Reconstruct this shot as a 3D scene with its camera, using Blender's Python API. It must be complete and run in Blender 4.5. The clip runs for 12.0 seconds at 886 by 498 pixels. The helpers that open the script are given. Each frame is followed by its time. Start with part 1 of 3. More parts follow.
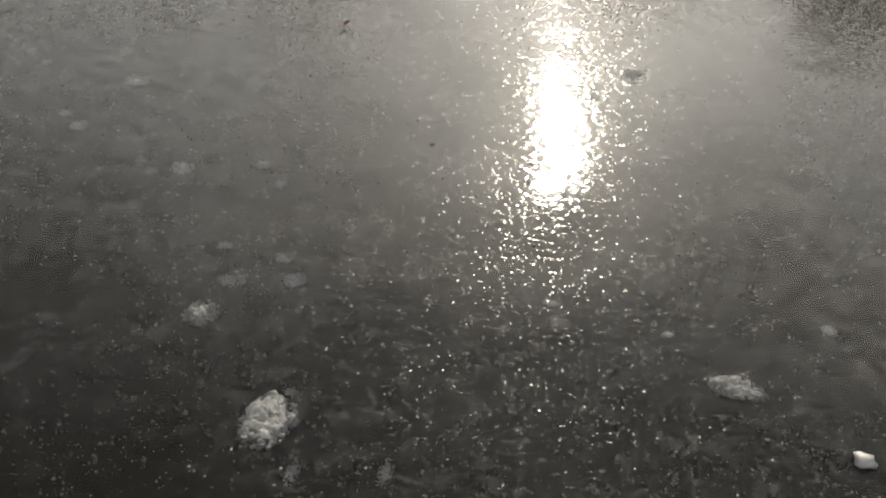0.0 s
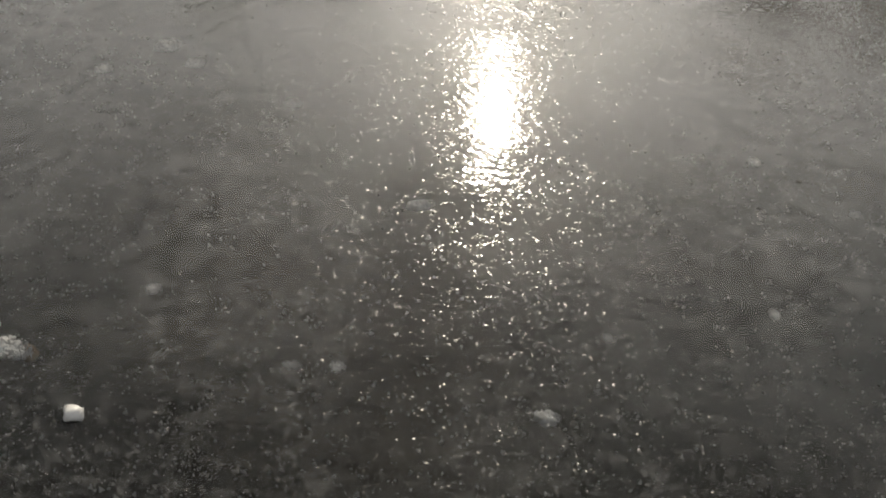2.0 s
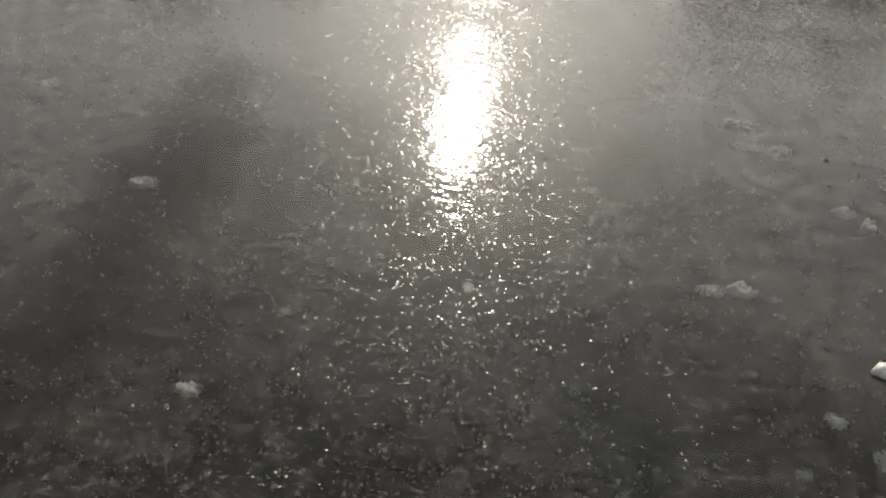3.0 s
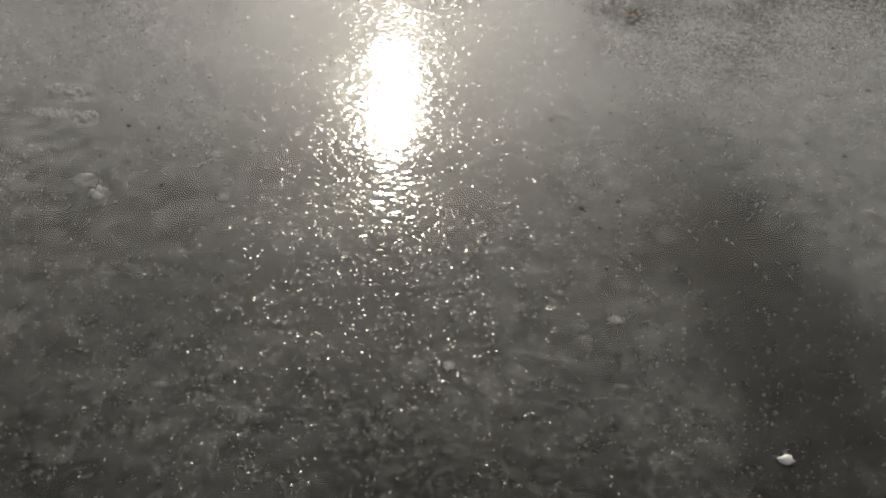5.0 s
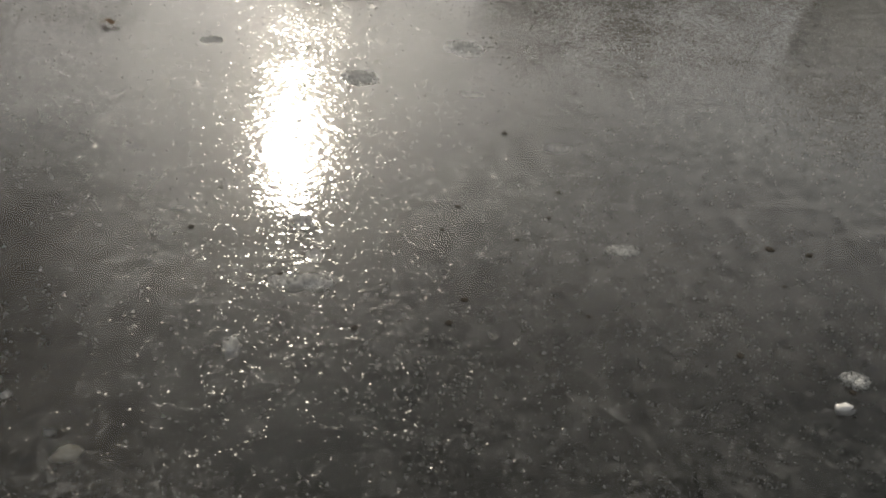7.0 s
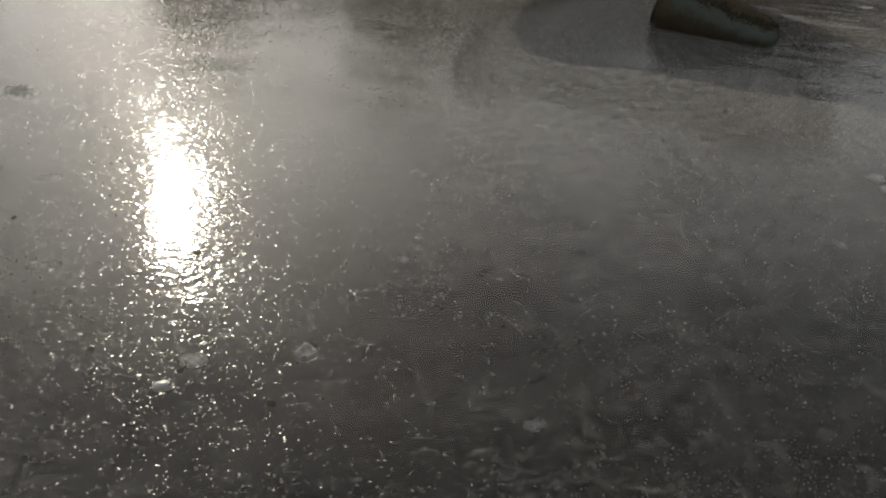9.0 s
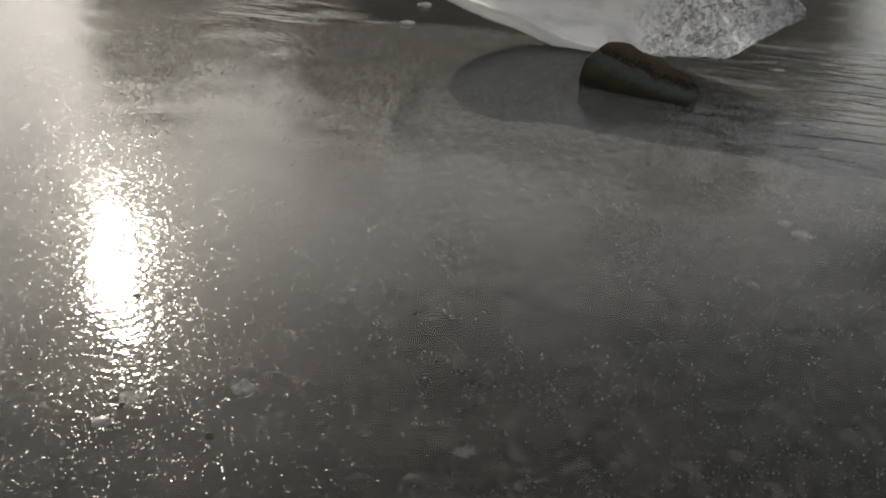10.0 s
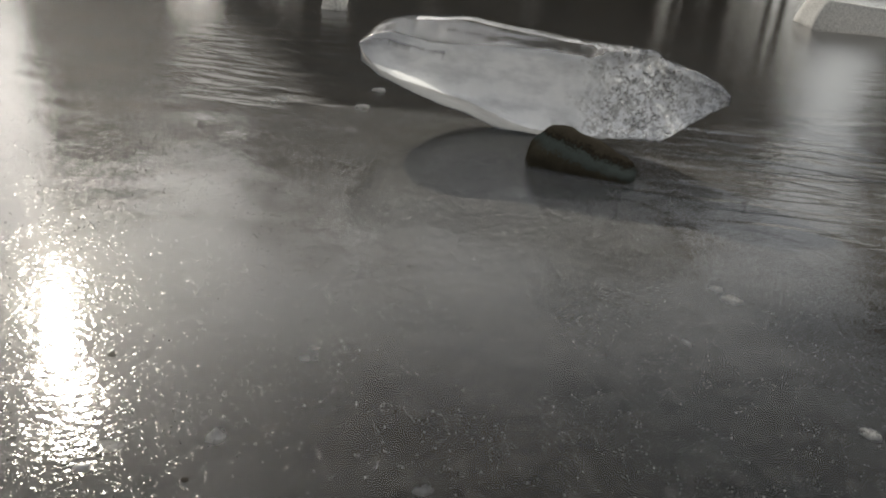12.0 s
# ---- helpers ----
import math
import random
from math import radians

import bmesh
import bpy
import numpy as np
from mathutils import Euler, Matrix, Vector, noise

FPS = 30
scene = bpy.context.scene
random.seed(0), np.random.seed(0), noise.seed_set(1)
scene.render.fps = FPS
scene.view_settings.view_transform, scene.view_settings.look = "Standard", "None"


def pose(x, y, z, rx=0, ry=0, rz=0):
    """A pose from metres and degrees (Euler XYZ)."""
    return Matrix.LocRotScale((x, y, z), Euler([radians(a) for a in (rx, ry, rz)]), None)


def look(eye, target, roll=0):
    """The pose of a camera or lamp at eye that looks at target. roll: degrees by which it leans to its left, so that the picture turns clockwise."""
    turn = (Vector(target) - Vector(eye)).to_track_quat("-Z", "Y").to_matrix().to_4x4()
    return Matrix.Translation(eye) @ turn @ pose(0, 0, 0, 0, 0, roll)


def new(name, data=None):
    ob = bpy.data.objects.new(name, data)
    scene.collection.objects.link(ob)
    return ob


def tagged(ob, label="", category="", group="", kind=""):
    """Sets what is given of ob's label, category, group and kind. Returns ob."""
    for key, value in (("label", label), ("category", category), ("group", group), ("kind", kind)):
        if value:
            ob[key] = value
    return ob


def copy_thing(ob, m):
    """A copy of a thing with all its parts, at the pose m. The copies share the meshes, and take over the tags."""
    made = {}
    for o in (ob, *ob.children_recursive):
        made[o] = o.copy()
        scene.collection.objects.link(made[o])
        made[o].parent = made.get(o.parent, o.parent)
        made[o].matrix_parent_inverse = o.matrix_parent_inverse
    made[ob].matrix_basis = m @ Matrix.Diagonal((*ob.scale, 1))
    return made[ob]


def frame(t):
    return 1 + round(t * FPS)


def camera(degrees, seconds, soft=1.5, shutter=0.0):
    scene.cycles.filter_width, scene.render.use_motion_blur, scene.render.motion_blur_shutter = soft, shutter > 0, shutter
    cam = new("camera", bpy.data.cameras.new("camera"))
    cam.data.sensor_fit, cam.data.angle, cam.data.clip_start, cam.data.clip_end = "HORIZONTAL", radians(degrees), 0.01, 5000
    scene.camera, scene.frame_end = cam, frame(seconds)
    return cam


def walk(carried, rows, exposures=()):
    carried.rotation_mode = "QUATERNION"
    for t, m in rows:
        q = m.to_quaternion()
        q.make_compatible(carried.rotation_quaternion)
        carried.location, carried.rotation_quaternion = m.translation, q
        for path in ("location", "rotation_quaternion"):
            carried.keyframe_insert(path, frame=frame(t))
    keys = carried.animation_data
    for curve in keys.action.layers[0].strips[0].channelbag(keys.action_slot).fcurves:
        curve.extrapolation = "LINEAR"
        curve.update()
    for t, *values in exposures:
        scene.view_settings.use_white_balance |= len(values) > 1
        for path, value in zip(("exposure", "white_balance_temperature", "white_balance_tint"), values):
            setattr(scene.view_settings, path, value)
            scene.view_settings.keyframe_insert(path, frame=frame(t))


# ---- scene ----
cam = camera(55.6, 12.0, soft=2.1)

# seconds, eye, yaw to the left, pitch up, roll
PATH = [
    (0, (0.0003, 0.0003, 0.1201), 8.08, -36.74, 3.04),
    (0.5, (0.0320, 0.0079, 0.1193), 6.75, -36.69, 3.51),
    (1, (0.0547, 0.0112, 0.1194), 5.29, -36.90, 4.09),
    (1.5, (0.0960, 0.0139, 0.1202), 4.10, -37.26, 4.35),
    (2, (0.1349, 0.0156, 0.1211), 3.16, -37.27, 4.12),
    (2.5, (0.1727, 0.0191, 0.1223), 2.19, -37.40, 4.41),
    (2.7, (0.1800, 0.0182, 0.1211), 1.62, -37.25, 4.73),
    (4.3, (0.3095, 0.0311, 0.1155), -2.23, -36.82, 5.23),
    (4.5, (0.3185, 0.0331, 0.1154), -3.00, -36.80, 5.46),
    (5, (0.3719, 0.0372, 0.1154), -5.15, -37.00, 6.32),
    (5.5, (0.4097, 0.0409, 0.1173), -6.14, -36.67, 6.03),
    (6, (0.4481, 0.0406, 0.1201), -8.02, -35.98, 5.85),
    (6.5, (0.4794, 0.0360, 0.1206), -9.79, -35.30, 5.68),
    (7, (0.5289, 0.0270, 0.1204), -12.01, -34.84, 6.16),
    (7.5, (0.5666, 0.0182, 0.1223), -13.90, -35.03, 5.98),
    (7.7, (0.5882, 0.0120, 0.1242), -14.72, -34.92, 6.02),
    (9.3, (0.6493, -0.0256, 0.1304), -21.29, -29.27, 5.54),
    (9.5, (0.6487, -0.0270, 0.1303), -21.99, -28.31, 5.84),
    (10, (0.6476, -0.0357, 0.1314), -23.87, -26.26, 6.56),
    (10.5, (0.6468, -0.0401, 0.1325), -25.07, -24.49, 6.52),
    (11, (0.6458, -0.0448, 0.1342), -25.80, -22.84, 6.59),
    (11.5, (0.6388, -0.0535, 0.1336), -26.33, -21.50, 6.96),
    (12, (0.6374, -0.0562, 0.1344), -26.67, -20.32, 7.33),
]


def aimed(eye, yaw, pitch, roll):
    a, b = radians(yaw), radians(pitch)
    way = Vector((-math.sin(a) * math.cos(b), math.cos(a) * math.cos(b), math.sin(b)))
    return look(eye, Vector(eye) + way, roll)


walk(cam, [(t, aimed(eye, yaw, pitch, roll)) for t, eye, yaw, pitch, roll in PATH],
     exposures=[(0, 0.08, 7000, 10), (5, 0.12, 7000, 10), (7, -0.05, 7000, 10), (9.5, -0.26, 7000, 10), (12, -0.06, 6750, 10)])

# ---- daylight: low sun straight ahead (+y), thin white haze ----
SUN_UP = radians(28.5)
world = bpy.data.worlds.new("sky")
scene.world = world
world.use_nodes = True
wt = world.node_tree
sky = wt.nodes.new("ShaderNodeTexSky")
sky.sky_type = "NISHITA"
sky.sun_disc = False
sky.sun_elevation = SUN_UP
sky.sun_rotation = 0.0
sky.air_density, sky.dust_density, sky.ozone_density = 1.0, 1.3, 1.0
soft_sky = wt.nodes.new("ShaderNodeHueSaturation")
soft_sky.inputs["Saturation"].default_value = 0.25
wt.links.new(sky.outputs["Color"], soft_sky.inputs["Color"])
wt.links.new(soft_sky.outputs["Color"], wt.nodes["Background"].inputs["Color"])
wt.nodes["Background"].inputs["Strength"].default_value = 0.15

sun_data = bpy.data.lights.new("sun", "SUN")
sun_data.energy, sun_data.angle, sun_data.color = 2.85, radians(0.53), (1.0, 0.93, 0.80)
sun = new("sun", sun_data)
sun.matrix_world = look((0, 30 * math.cos(SUN_UP), 30 * math.sin(SUN_UP)), (0, 0, 0))


# ---- materials ----
def material(name):
    m = bpy.data.materials.new(name)
    m.use_nodes = True
    m.node_tree.nodes.clear()
    return m, m.node_tree


def add(nt, kind, **values):
    n = nt.nodes.new(kind)
    for key, v in values.items():
        n.inputs[key.replace("_", " ")].default_value = v
    return n


def noise_at(nt, coords, size, detail=2.0, rough=0.5, stretch=None):
    n = add(nt, "ShaderNodeTexNoise", Scale=1.0 / size, Detail=detail, Roughness=rough)
    if stretch:
        mp = add(nt, "ShaderNodeMapping", Scale=stretch)
        nt.links.new(coords, mp.inputs["Vector"])
        coords = mp.outputs["Vector"]
    nt.links.new(coords, n.inputs["Vector"])
    return n.outputs["Fac"]


def ramp(nt, value, stops):
    r = nt.nodes.new("ShaderNodeValToRGB")
    el = r.color_ramp.elements
    while len(el) < len(stops):
        el.new(0.5)
    for e, (at, c) in zip(el, stops):
        e.position = at
        e.color = (*c, 1) if isinstance(c, tuple) else (c, c, c, 1)
    nt.links.new(value, r.inputs["Fac"])
    return r.outputs["Color"]


def calc(nt, op, a, b):
    n = nt.nodes.new("ShaderNodeMath")
    n.operation = op
    for i, v in enumerate((a, b)):
        if isinstance(v, (int, float)):
            n.inputs[i].default_value = v
        else:
            nt.links.new(v, n.inputs[i])
    return n.outputs[0]


def mixed(nt, fac, a, b):
    n = nt.nodes.new("ShaderNodeMixShader")
    if isinstance(fac, (int, float)):
        n.inputs[0].default_value = fac
    else:
        nt.links.new(fac, n.inputs[0])
    nt.links.new(a, n.inputs[1])
    nt.links.new(b, n.inputs[2])
    return n.outputs[0]


def bump(nt, height, distance, strength=1.0, normal=None):
    b = add(nt, "ShaderNodeBump", Distance=distance)
    if isinstance(strength, (int, float)):
        b.inputs["Strength"].default_value = strength
    else:
        nt.links.new(strength, b.inputs["Strength"])
    nt.links.new(height, b.inputs["Height"])
    if normal:
        nt.links.new(normal, b.inputs["Normal"])
    return b.outputs["Normal"]


def shown_as(nt, shader):
    out = nt.nodes.new("ShaderNodeOutputMaterial")
    nt.links.new(shader, out.inputs["Surface"])


def vec(nt, op, a, b=None, scale=None):
    n = nt.nodes.new("ShaderNodeVectorMath")
    n.operation = op
    for i, v in enumerate((a, b)):
        if v is None:
            continue
        if isinstance(v, tuple):
            n.inputs[i].default_value = v
        else:
            nt.links.new(v, n.inputs[i])
    if scale is not None:
        if isinstance(scale, (int, float)):
            n.inputs["Scale"].default_value = scale
        else:
            nt.links.new(scale, n.inputs["Scale"])
    return n.outputs[0]


def refrozen_mask(nt, at):
    """1 on the smooth ice where meltwater froze again, with an uneven edge."""
    sep = nt.nodes.new("ShaderNodeSeparateXYZ")
    nt.links.new(at, sep.inputs[0])
    x, y = sep.outputs["X"], sep.outputs["Y"]
    wob = calc(nt, "MULTIPLY", calc(nt, "SUBTRACT", noise_at(nt, at, 0.05, 4.0, 0.6, (0.5, 1.5, 1.0)), 0.5), 0.09)
    over = calc(nt, "ADD", calc(nt, "ADD", calc(nt, "SUBTRACT", y, 0.934), calc(nt, "MULTIPLY", x, 0.5)), wob)
    away = nt.nodes.new("ShaderNodeVectorMath")
    away.operation = "DISTANCE"
    nt.links.new(at, away.inputs[0])
    away.inputs[1].default_value = (0.895, 0.49, 0.0)
    over = calc(nt, "SUBTRACT", over, ramp(nt, calc(nt, "MULTIPLY", away.outputs["Value"], 8.0), [(0.25, 0.12), (1.0, 0.0)]))
    right = calc(nt, "ADD", calc(nt, "SUBTRACT", calc(nt, "SUBTRACT", x, calc(nt, "MULTIPLY", y, 0.14)), 0.62), wob)
    a = ramp(nt, calc(nt, "MULTIPLY", over, 20.0), [(0.0, 0.0), (0.6, 1.0)])
    b = ramp(nt, calc(nt, "MULTIPLY", right, 7.0), [(0.0, 0.0), (1.0, 1.0)])
    return calc(nt, "MULTIPLY", a, b)


# first two: shadow streaks painted into the ice; last two: clear dark ice
SHADE_AND_CLEAR_PATCHES = ((0.457, 0.175, 0.028, 0.105), (0.122, 0.19, 0.020, 0.10), (0.945, 0.150, 0.065, 0.055), (-0.07, 0.075, 0.06, 0.035))


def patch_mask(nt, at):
    """1 in the dark patches: painted shadow streaks and bubble-free clear ice, with ragged soft edges."""
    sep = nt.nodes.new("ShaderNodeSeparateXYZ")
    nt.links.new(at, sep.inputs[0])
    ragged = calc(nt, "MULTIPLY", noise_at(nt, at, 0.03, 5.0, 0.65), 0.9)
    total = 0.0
    for cx, cy, rx, ry in SHADE_AND_CLEAR_PATCHES:
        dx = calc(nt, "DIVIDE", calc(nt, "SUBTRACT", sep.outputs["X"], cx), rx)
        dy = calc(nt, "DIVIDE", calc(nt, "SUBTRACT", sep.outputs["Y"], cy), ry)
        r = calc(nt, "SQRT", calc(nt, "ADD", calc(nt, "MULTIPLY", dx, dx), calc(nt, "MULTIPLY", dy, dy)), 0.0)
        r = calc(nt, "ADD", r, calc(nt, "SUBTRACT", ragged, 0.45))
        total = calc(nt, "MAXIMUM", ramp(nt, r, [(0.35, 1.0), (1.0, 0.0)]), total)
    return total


def turned(nt, at, angle, stretch):
    """Coordinates turned about the upright axis, then stretched."""
    mp = add(nt, "ShaderNodeMapping", Scale=tuple(1 / k for k in stretch))
    mp.vector_type = "TEXTURE"
    mp.inputs["Rotation"].default_value = (0, 0, radians(angle))
    nt.links.new(at, mp.inputs["Vector"])
    return mp.outputs["Vector"]


def nearness(nt, at, centre, reach):
    away = nt.nodes.new("ShaderNodeVectorMath")
    away.operation = "DISTANCE"
    nt.links.new(at, away.inputs[0])
    away.inputs[1].default_value = centre
    return ramp(nt, calc(nt, "DIVIDE", away.outputs["Value"], reach), [(0.35, 1.0), (1.0, 0.0)])


def clear_ice():
    """The skin of clear ice: gloss by angle, a pebbled relief with tiny frozen beads, specks of frost, and a clear way through."""
    m, nt = material("grainy_clear_ice")
    at = nt.nodes.new("ShaderNodeTexCoord").outputs["Object"]
    smooth = refrozen_mask(nt, at)
    left = calc(nt, "SUBTRACT", 1.0, calc(nt, "MULTIPLY", smooth, 0.80))
    n = bump(nt, noise_at(nt, at, 0.018, 2.0), 0.0002, 0.5)
    n = bump(nt, noise_at(nt, at, 0.040, 1.5, 0.45, (0.35, 1.2, 1.0)), 0.0012, smooth, n)
    # frozen ripples that trail from the stone
    ripple = ramp(nt, noise_at(nt, turned(nt, at, -24.0, (0.26, 1.0, 1.0)), 0.021, 1.0, 0.4), [(0.45, 0.0), (0.57, 1.0)])
    n = bump(nt, ripple, 0.0026, nearness(nt, at, (1.115, 0.395, 0.0), 0.20), n)
    # pebbled skin, a millimetre or two across
    skin = noise_at(nt, at, 0.0023, 1.5, 0.5, (0.8, 1.1, 1.0))
    n = bump(nt, skin, 0.00012, left, n)
    patchy = calc(nt, "MULTIPLY_ADD", noise_at(nt, at, 0.04, 3.0), 1.0)
    patchy.node.inputs[2].default_value = 0.5
    patchy = calc(nt, "MULTIPLY", patchy, left)
    dull = 0.0
    for size, even, wild, rare, gleam in BEADS:
        cells = add(nt, "ShaderNodeTexVoronoi", Scale=1 / size)
        cells.voronoi_dimensions = "2D"
        nt.links.new(at, cells.inputs["Vector"])
        sep = nt.nodes.new("ShaderNodeSeparateColor")
        nt.links.new(cells.outputs["Color"], sep.inputs[0])
        dot = ramp(nt, cells.outputs["Distance"], [(0.22, 1.0), (0.36, 0.0)])
        odd = calc(nt, "POWER", sep.outputs[2], rare)
        tilt = calc(nt, "MULTIPLY_ADD", odd, wild)
        tilt.node.inputs[2].default_value = even
        tilt = calc(nt, "MULTIPLY", calc(nt, "MULTIPLY", tilt, dot), patchy)
        dull = calc(nt, "ADD", calc(nt, "MULTIPLY", calc(nt, "MULTIPLY", dot, calc(nt, "POWER", odd, 0.5)), gleam), dull)
        lean = vec(nt, "MULTIPLY", vec(nt, "SUBTRACT", cells.outputs["Color"], (0.5, 0.5, 0.5)), (2.0, 2.0, 0.0))
        n = vec(nt, "NORMALIZE", vec(nt, "ADD", n, vec(nt, "SCALE", lean, scale=tilt)))
    gloss = nt.nodes.new("ShaderNodeBsdfAnisotropic")
    gloss.distribution = "BECKMANN"
    rough = calc(nt, "MULTIPLY_ADD", smooth, 0.08)
    rough.node.inputs[2].default_value = 0.102
    nt.links.new(calc(nt, "ADD", rough, calc(nt, "MULTIPLY", dull, left)), gloss.inputs["Roughness"])
    nt.links.new(n, gloss.inputs["Normal"])
    fres = add(nt, "ShaderNodeFresnel", IOR=1.31)
    nt.links.new(n, fres.inputs["Normal"])
    clear = nt.nodes.new("ShaderNodeBsdfTransparent")
    white = add(nt, "ShaderNodeBsdfDiffuse", Color=(0.62, 0.62, 0.60, 1))
    cloud = ramp(nt, noise_at(nt, at, 0.011, 6.0, 0.7), [(0.30, 0.15), (0.66, 1.0)])
    speck = ramp(nt, noise_at(nt, at, 0.0016, 4.0, 0.75), [(0.55, 0.0), (0.63, 1.0)])
    pepper = ramp(nt, noise_at(nt, at, 0.0008, 2.0, 0.6), [(0.50, 0.0), (0.62, 1.0)])
    veil = calc(nt, "MULTIPLY_ADD", calc(nt, "MULTIPLY", speck, cloud), 0.14)
    nt.links.new(calc(nt, "MULTIPLY", cloud, 0.02), veil.node.inputs[2])
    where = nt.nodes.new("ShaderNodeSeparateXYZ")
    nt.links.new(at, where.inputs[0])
    # white added with distance, painting the brightening at low viewing angles
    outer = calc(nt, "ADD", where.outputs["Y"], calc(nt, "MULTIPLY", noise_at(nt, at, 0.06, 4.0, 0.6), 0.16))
    low_angle_haze = ramp(nt, calc(nt, "MULTIPLY", outer, 2.0), [(0.38, 0.0), (0.72, 1.0)])
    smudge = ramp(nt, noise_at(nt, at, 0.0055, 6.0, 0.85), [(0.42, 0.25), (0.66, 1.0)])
    veil = calc(nt, "ADD", veil, calc(nt, "MULTIPLY", calc(nt, "MULTIPLY", low_angle_haze, smudge), 0.34))
    near = ramp(nt, noise_at(nt, at, 0.006, 4.0, 0.7), [(0.53, 0.0), (0.64, 1.0)])
    veil = calc(nt, "ADD", veil, calc(nt, "MULTIPLY", near, 0.05))
    veil = calc(nt, "ADD", veil, calc(nt, "MULTIPLY", pepper, 0.03))
    # thinner veil in the painted shadow streaks and the clear patches
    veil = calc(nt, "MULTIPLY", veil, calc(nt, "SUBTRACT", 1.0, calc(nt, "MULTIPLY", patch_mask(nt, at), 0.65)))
    veil = calc(nt, "MULTIPLY", veil, calc(nt, "SUBTRACT", 1.0, calc(nt, "MULTIPLY", smooth, 0.62)))
    # a broken white rim of slush along the edge of the refrozen ice
    rim = calc(nt, "MULTIPLY", calc(nt, "MULTIPLY", smooth, calc(nt, "SUBTRACT", 1.0, smooth)), 4.0)
    gaps = ramp(nt, noise_at(nt, turned(nt, at, -27.0, (0.25, 1.0, 1.0)), 0.016, 4.0, 0.65), [(0.42, 0.0), (0.56, 1.0)])
    rim = calc(nt, "MULTIPLY", rim, ramp(nt, where.outputs["X"], [(0.82, 1.0), (0.90, 0.0)]))
    veil = calc(nt, "ADD", veil, calc(nt, "MULTIPLY", calc(nt, "MULTIPLY", rim, gaps), 0.55))
    body = mixed(nt, veil, clear.outputs[0], white.outputs[0])
    shown_as(nt, mixed(nt, fres.outputs[0], body, gloss.outputs[0]))
    return m


# beads: spacing, lean of all, lean of the rare ones, how rare, their dullness
BEADS = ((0.00042, 0.016, 0.38, 9.0, 0.25), (0.00072, 0.015, 0.38, 13.0, 0.25))
ICE_SKIN = clear_ice()


def cloudy(name, dark, brown, teal):
    m, nt = material(name)
    at = nt.nodes.new("ShaderNodeTexCoord").outputs["Object"]
    big = noise_at(nt, at, 0.07, 4.0, 0.6)
    mid = noise_at(nt, at, 0.0045, 6.0, 0.82)
    both = calc(nt, "ADD", calc(nt, "MULTIPLY", big, 0.45), calc(nt, "MULTIPLY", mid, 0.55))
    hue = nt.nodes.new("ShaderNodeMix")
    hue.data_type = "RGBA"
    nt.links.new(ramp(nt, noise_at(nt, at, 0.10, 3.0), [(0.38, 0.0), (0.62, 1.0)]), hue.inputs["Factor"])
    for tone, slot in ((brown, 6), (teal, 7)):
        c = ramp(nt, both, [(0.38, dark), (0.5, tuple((a + b) / 2.6 for a, b in zip(dark, tone))), (0.64, tone)])
        nt.links.new(c, hue.inputs[slot])
    darkened = nt.nodes.new("ShaderNodeMix")
    darkened.data_type = "RGBA"
    # brown-black tone of the same patches, painted shade included
    nt.links.new(calc(nt, "MULTIPLY", patch_mask(nt, at), 0.45), darkened.inputs["Factor"])
    nt.links.new(hue.outputs[2], darkened.inputs[6])
    darkened.inputs[7].default_value = (0.030, 0.023, 0.010, 1)
    body = nt.nodes.new("ShaderNodeBsdfDiffuse")
    nt.links.new(darkened.outputs[2], body.inputs["Color"])
    shown_as(nt, body.outputs[0])
    return m


DEEP_ICE = cloudy("deep_cloudy_ice", (0.004, 0.0034, 0.0022), (0.066, 0.056, 0.038), (0.044, 0.054, 0.046))


def rough_matter(name, dark, light, size, roughness=0.6, depth=0.0003, shine=0.5):
    m, nt = material(name)
    at = nt.nodes.new("ShaderNodeTexCoord").outputs["Object"]
    fine = noise_at(nt, at, size, 4.0, 0.6)
    big = noise_at(nt, at, size * 7, 2.0)
    p = add(nt, "ShaderNodeBsdfPrincipled", Roughness=roughness)
    p.inputs["Specular IOR Level"].default_value = shine
    c = calc(nt, "ADD", calc(nt, "MULTIPLY", fine, 0.55), calc(nt, "MULTIPLY", big, 0.45))
    nt.links.new(ramp(nt, c, [(0.36, dark), (0.64, light)]), p.inputs["Base Color"])
    nt.links.new(bump(nt, fine, depth, 0.8), p.inputs["Normal"])
    shown_as(nt, p.outputs[0])
    return m


def glowing_through(name, colour):
    """Thin white matter that lets the light behind it through."""
    m, nt = material(name)
    at = nt.nodes.new("ShaderNodeTexCoord").outputs["Object"]
    tone = ramp(nt, noise_at(nt, at, 0.004, 3.0), [(0.3, tuple(0.6 * c for c in colour)), (0.7, colour)])
    a, b = nt.nodes.new("ShaderNodeBsdfDiffuse"), nt.nodes.new("ShaderNodeBsdfTranslucent")
    for n in (a, b):
        nt.links.new(tone, n.inputs["Color"])
    shown_as(nt, mixed(nt, 0.62, a.outputs[0], b.outputs[0]))
    return m


FROST = glowing_through("frosty_air_bubbles", (0.94, 0.94, 0.92))
BUBBLE = glowing_through("tiny_air_bubbles", (0.56, 0.56, 0.53))
WHITE_STONE = rough_matter("white_quartz", (0.55, 0.54, 0.51), (0.82, 0.81, 0.78), 0.002, 0.35)
TAN_STONE = rough_matter("tan_sandstone", (0.22, 0.15, 0.08), (0.42, 0.31, 0.19), 0.0015, 0.6)
YELLOW_STONE = rough_matter("yellowish_shell", (0.42, 0.38, 0.25), (0.68, 0.64, 0.5), 0.0015, 0.5)
